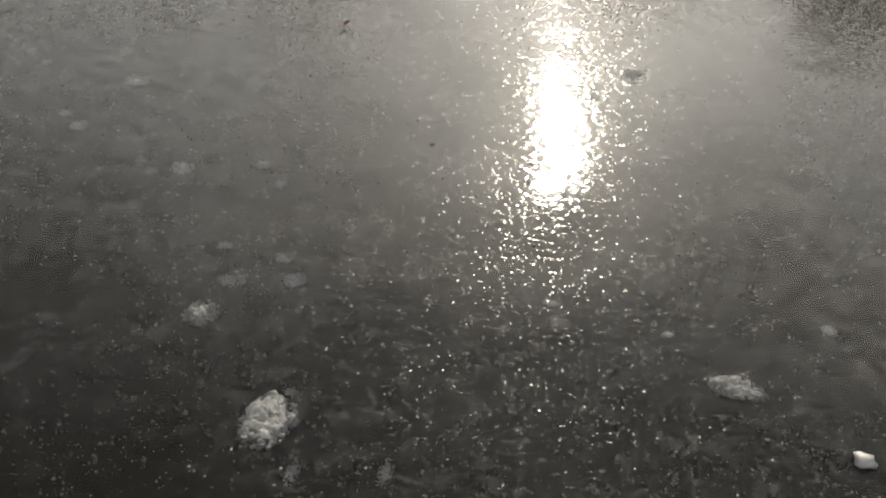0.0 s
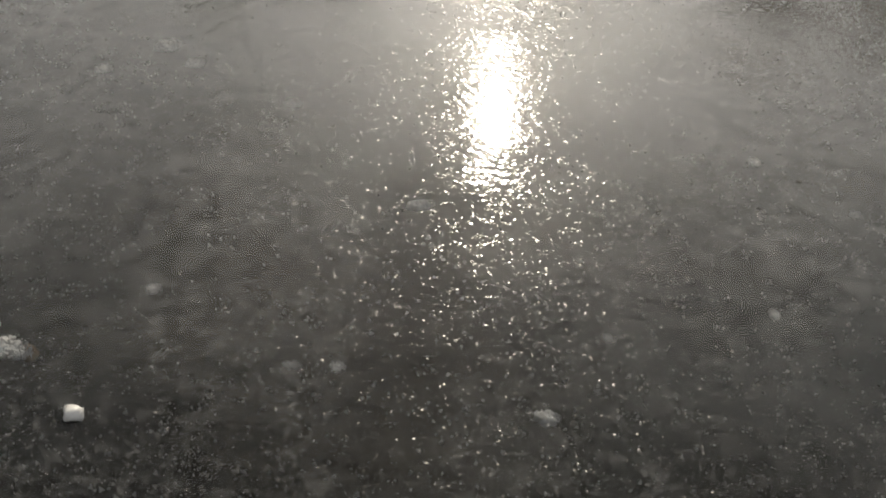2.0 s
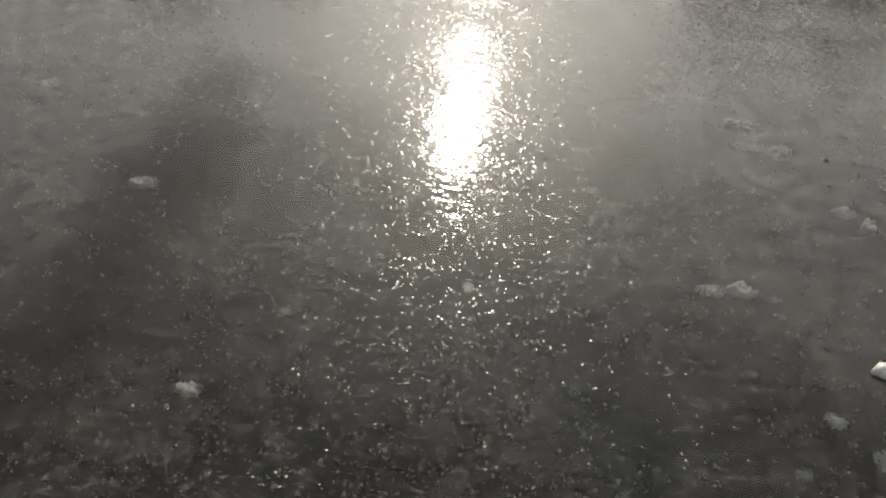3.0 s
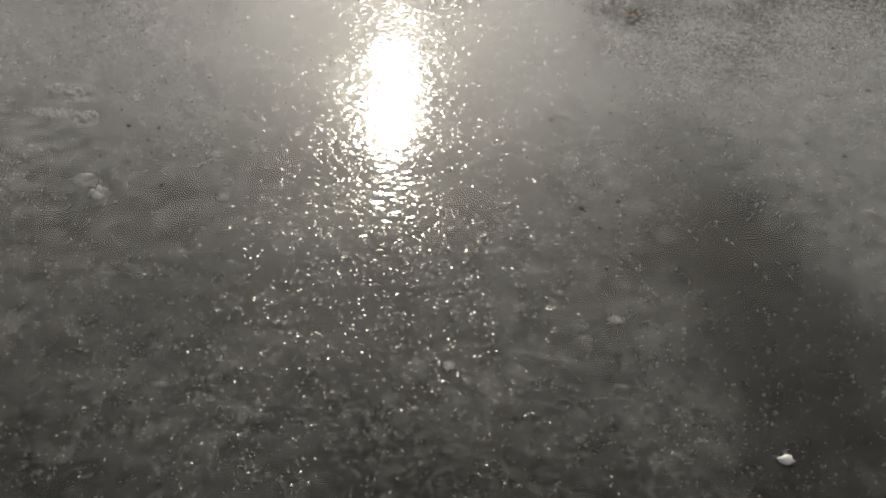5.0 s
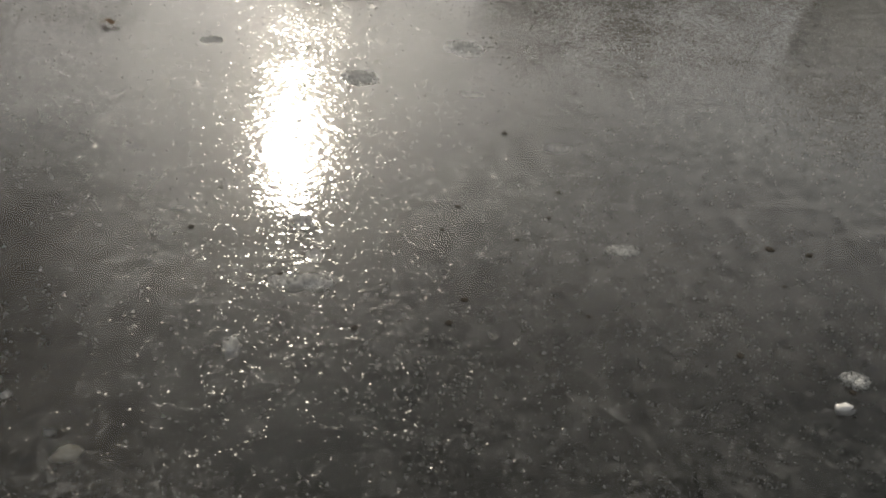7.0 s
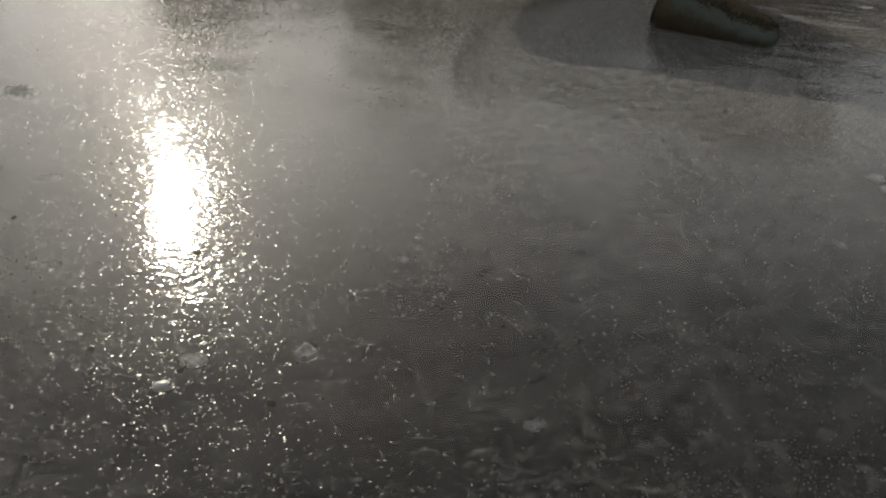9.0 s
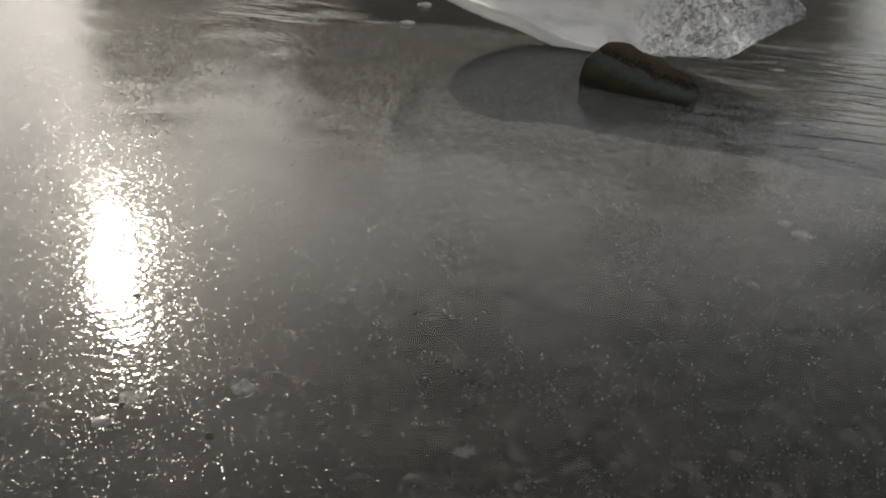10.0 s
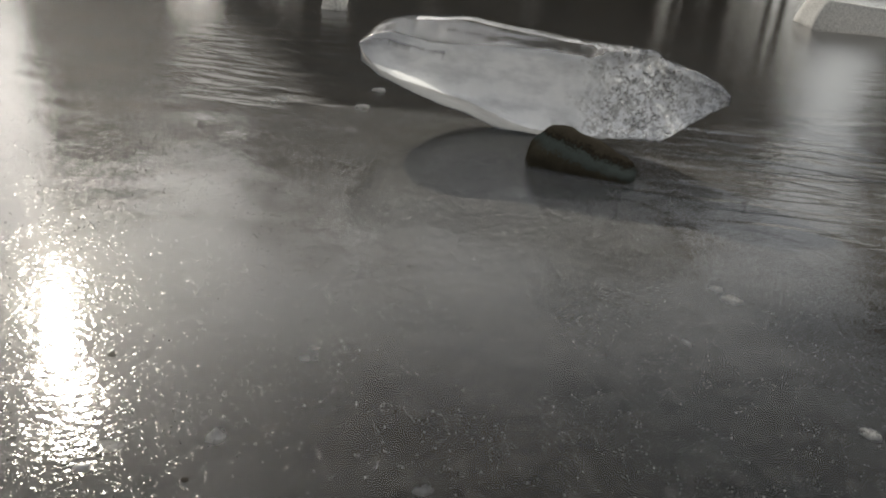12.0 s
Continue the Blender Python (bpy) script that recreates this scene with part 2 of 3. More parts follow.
# dark of the pit hollows, painted as colour
PIT_SHADE = rough_matter("dark_pit_shade", (0.03, 0.026, 0.022), (0.10, 0.09, 0.075), 0.001, 0.7, 0.0003, 0.0)
LEAF = rough_matter("dead_leaf", (0.06, 0.035, 0.018), (0.16, 0.10, 0.05), 0.001, 0.7, 0.0003, 0.1)
BARK = rough_matter("dark_bark", (0.05, 0.042, 0.032), (0.14, 0.115, 0.085), 0.08, 0.9, 0.01)
TWIGS = rough_matter("bare_twigs", (0.12, 0.10, 0.075), (0.28, 0.23, 0.17), 0.3, 0.9, 0.01)
EARTH = rough_matter("frozen_earth", (0.05, 0.04, 0.03), (0.16, 0.13, 0.10), 0.15, 0.9, 0.02)


def banded_stone():
    m, nt = material("dark_banded_stone")
    at = nt.nodes.new("ShaderNodeTexCoord").outputs["Object"]
    sep = nt.nodes.new("ShaderNodeSeparateXYZ")
    nt.links.new(at, sep.inputs[0])
    wob = noise_at(nt, at, 0.012, 3.0)
    lie = calc(nt, "ADD", sep.outputs["Z"], calc(nt, "MULTIPLY", sep.outputs["X"], 0.22))
    across = calc(nt, "ADD", calc(nt, "MULTIPLY", lie, 30.0), calc(nt, "MULTIPLY", calc(nt, "SUBTRACT", wob, 0.5), 0.22))
    grit = noise_at(nt, at, 0.0018, 4.0, 0.7)
    across = calc(nt, "ADD", across, calc(nt, "MULTIPLY", calc(nt, "SUBTRACT", grit, 0.5), 0.35))
    tone = ramp(nt, across, [(0.16, (0.060, 0.052, 0.036)), (0.40, (0.088, 0.076, 0.052)), (0.48, (0.095, 0.108, 0.092)), (0.62, (0.112, 0.130, 0.112)),
                             (0.69, (0.040, 0.032, 0.022)), (0.80, (0.100, 0.084, 0.058)), (0.95, (0.120, 0.100, 0.070))])
    fine = noise_at(nt, at, 0.003, 5.0, 0.6)
    p = add(nt, "ShaderNodeBsdfPrincipled", Roughness=0.6)
    p.inputs["Specular IOR Level"].default_value = 0.0
    nt.links.new(tone, p.inputs["Base Color"])
    nt.links.new(bump(nt, fine, 0.0006, 0.7), p.inputs["Normal"])
    shown_as(nt, p.outputs[0])
    return m


STONE = banded_stone()


def add_noise(nt, at, size):
    n = add(nt, "ShaderNodeTexNoise", Scale=1 / size)
    nt.links.new(at, n.inputs["Vector"])
    return n.outputs["Color"]


def block_ice(name, cloudy):
    """Backlit lake ice: a clear skin that lets the sun in, or a cloudy white one that glows, with one end full of bubbles and cracks."""
    m, nt = material(name)
    at = nt.nodes.new("ShaderNodeTexCoord").outputs["Object"]
    sep = nt.nodes.new("ShaderNodeSeparateXYZ")
    nt.links.new(at, sep.inputs[0])
    end = ramp(nt, calc(nt, "ADD", calc(nt, "MULTIPLY", sep.outputs["X"], 4.0), calc(nt, "MULTIPLY", noise_at(nt, at, 0.016, 4.0), 0.30)),
               [(0.70, 0.0), (0.82, 1.0), (0.98, 1.0), (1.0, 0.75)])
    n = bump(nt, noise_at(nt, at, 0.03, 2.0), 0.004, 0.5)
    n = bump(nt, noise_at(nt, at, 0.007, 3.0, 0.55), 0.0016, end, n)
    n = bump(nt, noise_at(nt, at, 0.002, 3.0), 0.0003, 0.4, n)
    calm = n
    shards = add(nt, "ShaderNodeTexVoronoi", Scale=520.0)
    nt.links.new(vec(nt, "ADD", at, vec(nt, "SCALE", add_noise(nt, at, 0.004), scale=0.004)), shards.inputs["Vector"])
    bits = nt.nodes.new("ShaderNodeSeparateColor")
    nt.links.new(shards.outputs["Color"], bits.inputs[0])
    lean = vec(nt, "SUBTRACT", shards.outputs["Color"], (0.5, 0.5, 0.5))
    wild = calc(nt, "MULTIPLY", calc(nt, "MULTIPLY", calc(nt, "POWER", bits.outputs[1], 1.3), 3.2), end)
    n = vec(nt, "NORMALIZE", vec(nt, "ADD", n, vec(nt, "SCALE", lean, scale=wild)))
    gloss = add(nt, "ShaderNodeBsdfAnisotropic", Roughness=0.12)
    fres = add(nt, "ShaderNodeFresnel", IOR=1.31)
    clear = add(nt, "ShaderNodeBsdfTransparent", Color=(0.96, 0.97, 0.975, 1))
    lit, through_it = nt.nodes.new("ShaderNodeBsdfDiffuse"), nt.nodes.new("ShaderNodeBsdfTranslucent")
    mist = noise_at(nt, at, 0.022, 5.0, 0.6, (0.6, 1.0, 1.4))
    tone = ramp(nt, mist, [(0.32, (0.80, 0.835, 0.89)), (0.64, (0.93, 0.955, 0.99))])
    for b in (lit, through_it):
        nt.links.new(tone, b.inputs["Color"])
        nt.links.new(calm, b.inputs["Normal"])
    nt.links.new(n, gloss.inputs["Normal"])
    nt.links.new(calm, fres.inputs["Normal"])
    milk = mixed(nt, 0.88, lit.outputs[0], through_it.outputs[0])
    if cloudy:
        hole = ramp(nt, calc(nt, "ADD", calc(nt, "MULTIPLY", bits.outputs[0], 0.30), calc(nt, "MULTIPLY", noise_at(nt, at, 0.009, 5.0, 0.7), 0.72)), [(0.36, 0.78), (0.62, 0.06)])
        open_part = calc(nt, "MULTIPLY", hole, end)
        open_part = calc(nt, "MAXIMUM", open_part, ramp(nt, mist, [(0.36, 0.20), (0.55, 0.03)]))
    else:
        open_part = ramp(nt, noise_at(nt, at, 0.020, 4.0, 0.6, (0.45, 1.2, 1.0)), [(0.54, 0.98), (0.70, 0.74)])
    body = mixed(nt, open_part, milk, clear.outputs[0])
    shown_as(nt, mixed(nt, fres.outputs[0], body, gloss.outputs[0]))
    return m


BLOCK_ICE = block_ice("cloudy_lake_ice", True)
CLEAR_BLOCK_ICE = block_ice("clear_lake_ice", False)


def shaded_underside():
    """The slab's underside: shade put in as greyer ice that lets little light through."""
    m, nt = material("shaded_ice_underside")
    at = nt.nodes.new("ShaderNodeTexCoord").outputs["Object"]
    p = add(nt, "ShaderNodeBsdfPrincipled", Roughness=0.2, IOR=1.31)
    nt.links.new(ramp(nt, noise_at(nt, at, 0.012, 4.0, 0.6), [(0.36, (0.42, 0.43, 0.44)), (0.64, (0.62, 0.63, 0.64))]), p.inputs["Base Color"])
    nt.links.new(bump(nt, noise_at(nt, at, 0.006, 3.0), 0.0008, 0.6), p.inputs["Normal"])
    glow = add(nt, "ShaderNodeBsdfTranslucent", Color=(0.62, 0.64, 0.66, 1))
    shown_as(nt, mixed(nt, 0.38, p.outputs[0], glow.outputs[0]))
    return m


UNDERSIDE = shaded_underside()


# ---- building ----
def mesh_of(bm, name, mat, smooth=True):
    me = bpy.data.meshes.new(name)
    bm.to_mesh(me)
    bm.free()
    me.materials.append(mat)
    if smooth:
        me.polygons.foreach_set("use_smooth", [True] * len(me.polygons))
    return me


def thing(name, bm, mat, label, category, group="", kind="", at=(0, 0, 0), smooth=True):
    ob = new(name, mesh_of(bm, name, mat, smooth))
    ob.location = at
    return tagged(ob, label, category, group, kind)


def part(name, bm, mat, parent, label="", smooth=True):
    ob = new(name, mesh_of(bm, name, mat, smooth))
    ob.parent = parent
    return tagged(ob, label)


def sheet(xs, ys, height):
    bm = bmesh.new()
    rows = [[bm.verts.new((x, y, height(x, y))) for x in xs] for y in ys]
    for a, b in zip(rows, rows[1:]):
        for i in range(len(xs) - 1):
            bm.faces.new((a[i], a[i + 1], b[i + 1], b[i]))
    return bm


def spread(near, far, steps):
    """Fine steps over the near stretch, growing out to the far distance."""
    inner = list(np.linspace(near[0], near[1], steps))
    grow = [0.03 * 1.55 ** k for k in range(30)]
    out, d = [], 0.0
    for g in grow:
        d += g
        if d > far:
            break
        out.append(d)
    out.append(far)
    return [near[0] - d for d in reversed(out)] + inner + [near[1] + d for d in out]


def lumpy(bm, amount, size, seed):
    """Push the verts about by noise, for uneven natural shapes."""
    for v in bm.verts:
        o = v.co / size + Vector((seed * 3.7, seed * 1.3, seed * 7.1))
        v.co += Vector((noise.noise(o), noise.noise(o + Vector((9, 0, 0))), noise.noise(o + Vector((0, 9, 0))))) * amount


# ---- the lake ----
def level(x, y):
    return 0.0006 * noise.noise(Vector((x * 9, y * 9, 2.0))) + 0.00025 * noise.noise(Vector((x * 40, y * 40, 5.0))) if abs(x) < 3 and abs(y) < 3 else 0.0


SKIN_X, SKIN_Y = spread((-0.35, 1.45), 900, 300), spread((-0.1, 0.75), 900, 150)
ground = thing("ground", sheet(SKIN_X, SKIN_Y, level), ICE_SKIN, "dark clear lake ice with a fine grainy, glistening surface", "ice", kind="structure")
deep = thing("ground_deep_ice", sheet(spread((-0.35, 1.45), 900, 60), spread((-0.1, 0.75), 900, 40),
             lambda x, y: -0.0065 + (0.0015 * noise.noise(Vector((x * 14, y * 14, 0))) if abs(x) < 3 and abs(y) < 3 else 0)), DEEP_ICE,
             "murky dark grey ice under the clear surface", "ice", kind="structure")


# ---- the big broken piece of ice on its stone ----
BLOCK_AT, BLOCK_TURN = (0.825, 0.477, 0.0), -28.35
along_s = (0.0, 0.0068, 0.0195, 0.046, 0.0754, 0.0973, 0.1268, 0.153, 0.161, 0.176, 0.1936, 0.1995, 0.222, 0.236, 0.245)
front_top = (0.0630, 0.0672, 0.0712, 0.0668, 0.0691, 0.0712, 0.0714, 0.0705, 0.0762, 0.0808, 0.0816, 0.0752, 0.0715, 0.0665, 0.0592)
low_s = (0.0, 0.004, 0.0136, 0.026, 0.051, 0.077, 0.105, 0.12, 0.162, 0.184, 0.203, 0.21, 0.226, 0.245)
front_low = (0.0590, 0.0540, 0.0460, 0.0410, 0.0371, 0.0311, 0.0222, 0.0185, 0.0205, 0.0215, 0.0229, 0.0251, 0.0379, 0.0525)
deep_s = (0.0, 0.005, 0.012, 0.03, 0.07, 0.16, 0.195, 0.203, 0.225, 0.238, 0.245)
deep_d = (0.018, 0.032, 0.046, 0.072, 0.100, 0.098, 0.085, 0.064, 0.044, 0.026, 0.008)
back_s = (0.0, 0.008, 0.016, 0.038, 0.062, 0.096, 0.139, 0.173, 0.192, 0.203, 0.236, 0.245)
back_top = (0.0640, 0.0745, 0.0782, 0.0812, 0.0822, 0.0798, 0.0762, 0.0742, 0.0745, 0.0735, 0.0655, 0.0590)

rest_s = (0.0, 0.010, 0.025, 0.05, 0.08, 0.10, 0.16, 0.19, 0.205, 0.225, 0.245)
back_low = (0.0480, 0.0360, 0.0270, 0.0140, 0.0050, -0.0010, -0.0010, 0.0080, 0.0180, 0.0390, 0.0530)


def ice_block():
    bm = bmesh.new()
    rings = []
    stations = np.linspace(0, 0.245, 150)
    for s in stations:
        ft, fl = np.interp(s, along_s, front_top), np.interp(s, low_s, front_low)
        d, bt = np.interp(s, deep_s, deep_d), np.interp(s, back_s, back_top)
        bl = np.interp(s, rest_s, back_low)
        corners = [(0.002, ft), (d, bt), (d * 1.0, bl + 0.20 * (bt - bl)), (d * 0.92, bl), (0.004, fl), (0.0, (ft + fl) / 2)]
        ring = []
        n = len(corners)
        for i in range(n):
            p0, p1, p2 = Vector(corners[i - 1]), Vector(corners[i]), Vector(corners[(i + 1) % n])
            r = min(0.0050, 0.33 * (p1 - p0).length, 0.3 * (p2 - p1).length)
            a, b = p1 + (p0 - p1).normalized() * r, p1 + (p2 - p1).normalized() * r
            ring += [a, (a + b + 2 * p1) / 4, b, b + (p2 - b) * 0.10, b + (p2 - b) * 0.56]
        rings.append([bm.verts.new((s, q.x, q.y)) for q in ring])
    for a, b in zip(rings, rings[1:]):
        for i in range(len(a)):
            f = bm.faces.new((a[i], a[(i + 1) % len(a)], b[(i + 1) % len(a)], b[i]))
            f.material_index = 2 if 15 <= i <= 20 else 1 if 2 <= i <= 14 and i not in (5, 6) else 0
    bm.faces.new(list(reversed(rings[0])))
    bm.faces.new(rings[-1])
    for v in bm.verts:
        o = Vector(v.co)
        rough = min(1.0, max(0.0, (o.x - 0.125) / 0.03)) * (1.0 if o.x < 0.21 else 0.6)
        v.co += Vector((0, 1, 0.5)) * (0.0016 * noise.noise(o * 45) + (0.0004 + 0.0016 * rough) * noise.noise(o * 210))
    bmesh.ops.recalc_face_normals(bm, faces=bm.faces)
    return bm


block = thing("ice_block", ice_block(), BLOCK_ICE, "translucent white broken slab of ice propped on a dark stone", "ice block")
block.data.materials.append(CLEAR_BLOCK_ICE)
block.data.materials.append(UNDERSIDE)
block.matrix_world = pose(*BLOCK_AT, 0, 0, BLOCK_TURN)


def prop_stone():
    """A lying wedge: a steep front with a ledge, a ridge that falls to one end, a back that runs under the ice."""
    us = (-0.0065, -0.004, 0.001, 0.008, 0.016, 0.030, 0.046, 0.060, 0.0655, 0.068)
    ridge = (0.0060, 0.0140, 0.0215, 0.0268, 0.0272, 0.0245, 0.0185, 0.0136, 0.0090, 0.0040)
    bm = bmesh.new()
    rings = []
    for u in np.linspace(us[0], us[-1], 46):
        h = np.interp(u, us, ridge)
        k = min(1.0, (u - us[0]) / 0.006 + 0.25, (us[-1] - u) / 0.006 + 0.25)
        corners = ((0.0, -0.004), (-0.0015, 0.34 * h), (0.0045, 0.60 * h), (0.0065, 0.66 * h), (0.0115, h), (0.022, 0.97 * h), (0.034, 0.70 * h), (0.044, -0.004))
        ring = []
        for i, c in enumerate(corners):
            p, q = Vector(c), Vector(corners[(i + 1) % len(corners)])
            ring += [p.lerp(q, t) for t in (0.0, 0.25, 0.5, 0.75)]
        rings.append([bm.verts.new((u, 0.02 + (c.x - 0.02) * k, c.y)) for c in ring])
    for a, b in zip(rings, rings[1:]):
        for i in range(len(a)):
            bm.faces.new((a[i], a[(i + 1) % len(a)], b[(i + 1) % len(a)], b[i]))
    bm.faces.new(list(reversed(rings[0])))
    bm.faces.new(rings[-1])
    for _ in range(2):
        bmesh.ops.smooth_vert(bm, verts=bm.verts, factor=0.5, use_axis_x=True, use_axis_y=True, use_axis_z=True)
    lumpy(bm, 0.0016, 0.011, 5)
    lumpy(bm, 0.0007, 0.004, 6)
    bmesh.ops.recalc_face_normals(bm, faces=bm.faces)
    return bm


stone = thing("stone", prop_stone(), STONE, "dark brown wedge of stone with a greenish band, frozen fast", "stone")
stone.matrix_world = pose(0.9252, 0.4055, -0.0005, 0, 0, -40.9)


# ---- bits in and on the ice ----
def blobs(w, h, count, rng, depth, thick):
    """A loose cluster of flat frosty bubbles."""
    bm = bmesh.new()
    for _ in range(count):
        a, r = rng.uniform(0, math.tau), rng.random() ** 0.7
        x, y = 0.5 * w * r * math.cos(a), 0.5 * h * r * math.sin(a)
        s = rng.uniform(0.025, 0.10) * min(w, h) * (1.3 - r * 0.8)
        got = bmesh.ops.create_icosphere(bm, subdivisions=1, radius=1.0)
        sx, sy = s * rng.uniform(0.8, 1.8), s * rng.uniform(0.7, 1.3)
        turn, z = rng.uniform(0, math.pi), -depth - rng.random() * thick
        for v in got["verts"]:
            p = v.co * rng.uniform(0.72, 1.2)
            v.co = Vector((x + sx * p.x * math.cos(turn) - sy * p.y * math.sin(turn), y + sx * p.x * math.sin(turn) + sy * p.y * math.cos(turn), z + p.z * min(s, 0.0009)))
    return bm


FROST_AT = [
    [(-0.175, 0.237, 4.3, 4.5), (-0.166, 0.231, 3.1, 4.3), (-0.142, 0.201, 4.6, 3.4), (-0.135, 0.195, 5.4, 5.6), (-0.132, 0.226, 8.7, 6.5), (-0.109, 0.181, 3.9, 3.3), (-0.104, 0.177, 4.0, 3.2), (-0.097, 0.180, 6.4, 5.7), (-0.077, 0.187, 3.9, 3.7), (-0.073, 0.150, 4.2, 2.8), (-0.069, 0.179, 3.8, 4.6), (-0.069, 0.126, 7.6, 7.8), (-0.067, 0.138, 6.6, 4.3), (-0.065, 0.247, 4.7, 3.6), (-0.058, 0.148, 4.0, 3.1)],
    [(-0.053, 0.141, 5.2, 5.2), (-0.045, 0.100, 10.4, 13.3), (-0.043, 0.108, 2.8, 2.3), (-0.037, 0.090, 2.7, 6.7), (-0.021, 0.093, 2.7, 6.6), (0.005, 0.146, 4.0, 2.2), (0.007, 0.140, 4.0, 3.0), (0.011, 0.250, 5.6, 6.1), (0.024, 0.271, 8.5, 9.9), (0.037, 0.260, 6.1, 7.1), (0.043, 0.128, 10.9, 6.2), (0.047, 0.127, 4.9, 2.9), (0.065, 0.150, 3.4, 3.2), (0.074, 0.240, 5.5, 5.7), (0.100, 0.132, 4.0, 2.2)],
    [(0.109, 0.133, 3.6, 2.8), (0.119, 0.193, 7.1, 3.7), (0.151, 0.126, 5.5, 3.2), (0.164, 0.150, 2.4, 2.5), (0.202, 0.164, 2.6, 4.0), (0.211, 0.232, 3.8, 5.3), (0.233, 0.209, 3.8, 3.0), (0.258, 0.171, 8.6, 4.0), (0.261, 0.145, 3.2, 2.0), (0.265, 0.120, 3.1, 2.8), (0.266, 0.172, 5.8, 3.6), (0.272, 0.170, 5.0, 2.0), (0.272, 0.164, 1.8, 1.5), (0.275, 0.134, 4.3, 4.4), (0.282, 0.125, 5.6, 5.4)],
    [(0.282, 0.241, 13.0, 5.0), (0.285, 0.256, 7.8, 3.7), (0.285, 0.250, 9.6, 3.6), (0.300, 0.210, 7.1, 4.2), (0.328, 0.226, 2.8, 2.5), (0.333, 0.213, 3.0, 2.3), (0.333, 0.206, 2.9, 2.7), (0.386, 0.153, 2.4, 2.6), (0.422, 0.169, 3.8, 2.4), (0.474, 0.151, 2.6, 2.1), (0.484, 0.141, 2.3, 1.7), (0.499, 0.331, 7.9, 7.3), (0.499, 0.217, 4.0, 1.8), (0.515, 0.163, 3.6, 5.0), (0.526, 0.185, 7.7, 5.5)],
    [(0.530, 0.266, 3.8, 3.6), (0.530, 0.210, 5.8, 5.9), (0.533, 0.184, 8.3, 6.6), (0.533, 0.195, 4.2, 5.7), (0.551, 0.300, 12.8, 12.7), (0.589, 0.288, 8.1, 3.5), (0.593, 0.329, 14.6, 16.4), (0.609, 0.250, 9.7, 5.2), (0.612, 0.195, 9.7, 5.1), (0.649, 0.145, 6.8, 5.4), (0.711, 0.181, 3.7, 3.4), (0.716, 0.187, 3.5, 2.2), (0.722, 0.106, 5.9, 3.7), (0.857, 0.164, 3.3, 6.9), (0.877, 0.095, 6.8, 6.9)],
    [(0.909, 0.196, 9.8, 9.7), (0.910, 0.207, 6.5, 7.2)],
]
rng = random.Random(4)
for row in FROST_AT:
    for x, y, w, h in row:
        w, h = w / 1000, h / 1000
        thing("frost_patch", blobs(w, h, int(110 + 230 * min(1, w / 0.008)), rng, 0.0001, 0.0008), FROST,
              "small cloud of white frosty bubbles frozen into the ice", "frost patch", "frost patches in the ice", at=(x, y, 0), smooth=False)


def crust(w, h, seed):
    """A low ragged crust: its hollows dip under the surface, so that it breaks up into islands."""
    bm = bmesh.new()
    rows = []
    for k in range(15):
        q = k / 14
        row = []
        for a in np.linspace(0, math.tau, 36, endpoint=False):
            edge = 1 + 0.45 * noise.noise(Vector((math.cos(a) * 1.6, math.sin(a) * 1.6, seed)))
            x, y = 0.5 * w * q * edge * math.cos(a), 0.5 * h * q * edge * math.sin(a)
            o = Vector((x * 900, y * 900, seed))
            z = 0.0011 * (1 - q * q) - 0.0004 + 0.0011 * noise.noise(o) + 0.0006 * noise.noise(o * 2.7)
            row.append(bm.verts.new((x, y, z if k < 14 else -0.0012)))
        rows.append(row)
    for a, b in zip(rows, rows[1:]):
        for i in range(36):
            bm.faces.new((a[i], a[(i + 1) % 36], b[(i + 1) % 36], b[i]))
    bmesh.ops.remove_doubles(bm, verts=bm.verts, dist=1e-7)
    bmesh.ops.recalc_face_normals(bm, faces=bm.faces)
    return bm


CRUST_AT = ((0.2803, 0.2532, 11.0, 5.5), (0.2910, 0.2393, 8.0, 6.0), (0.2998, 0.2098, 4.6, 3.6), (0.3048, 0.2039, 3.6, 4.4), (0.2645, 0.1721, 7.6, 3.6),
            (0.1179, 0.1926, 6.6, 2.8), (0.5298, 0.1844, 8.6, 4.6), (0.5300, 0.2095, 5.6, 4.6), (0.5150, 0.1625, 4.2, 4.8), (0.6756, 0.1427, 6.0, 5.2),
            (-0.0691, 0.1255, 5.2, 4.0), (-0.0458, 0.1010, 9.0, 12.0), (0.0424, 0.1285, 8.4, 5.0), (0.1510, 0.1256, 4.4, 3.2))
for k, (x, y, w, h) in enumerate(CRUST_AT):
    thing("frost_crust", crust(w / 1000, h / 1000, 4.3 * k + 1.7), FROST, "ragged white crust of frost raised on the ice", "frost crust", "frost crusts on the ice", at=(x, y, level(x, y)))


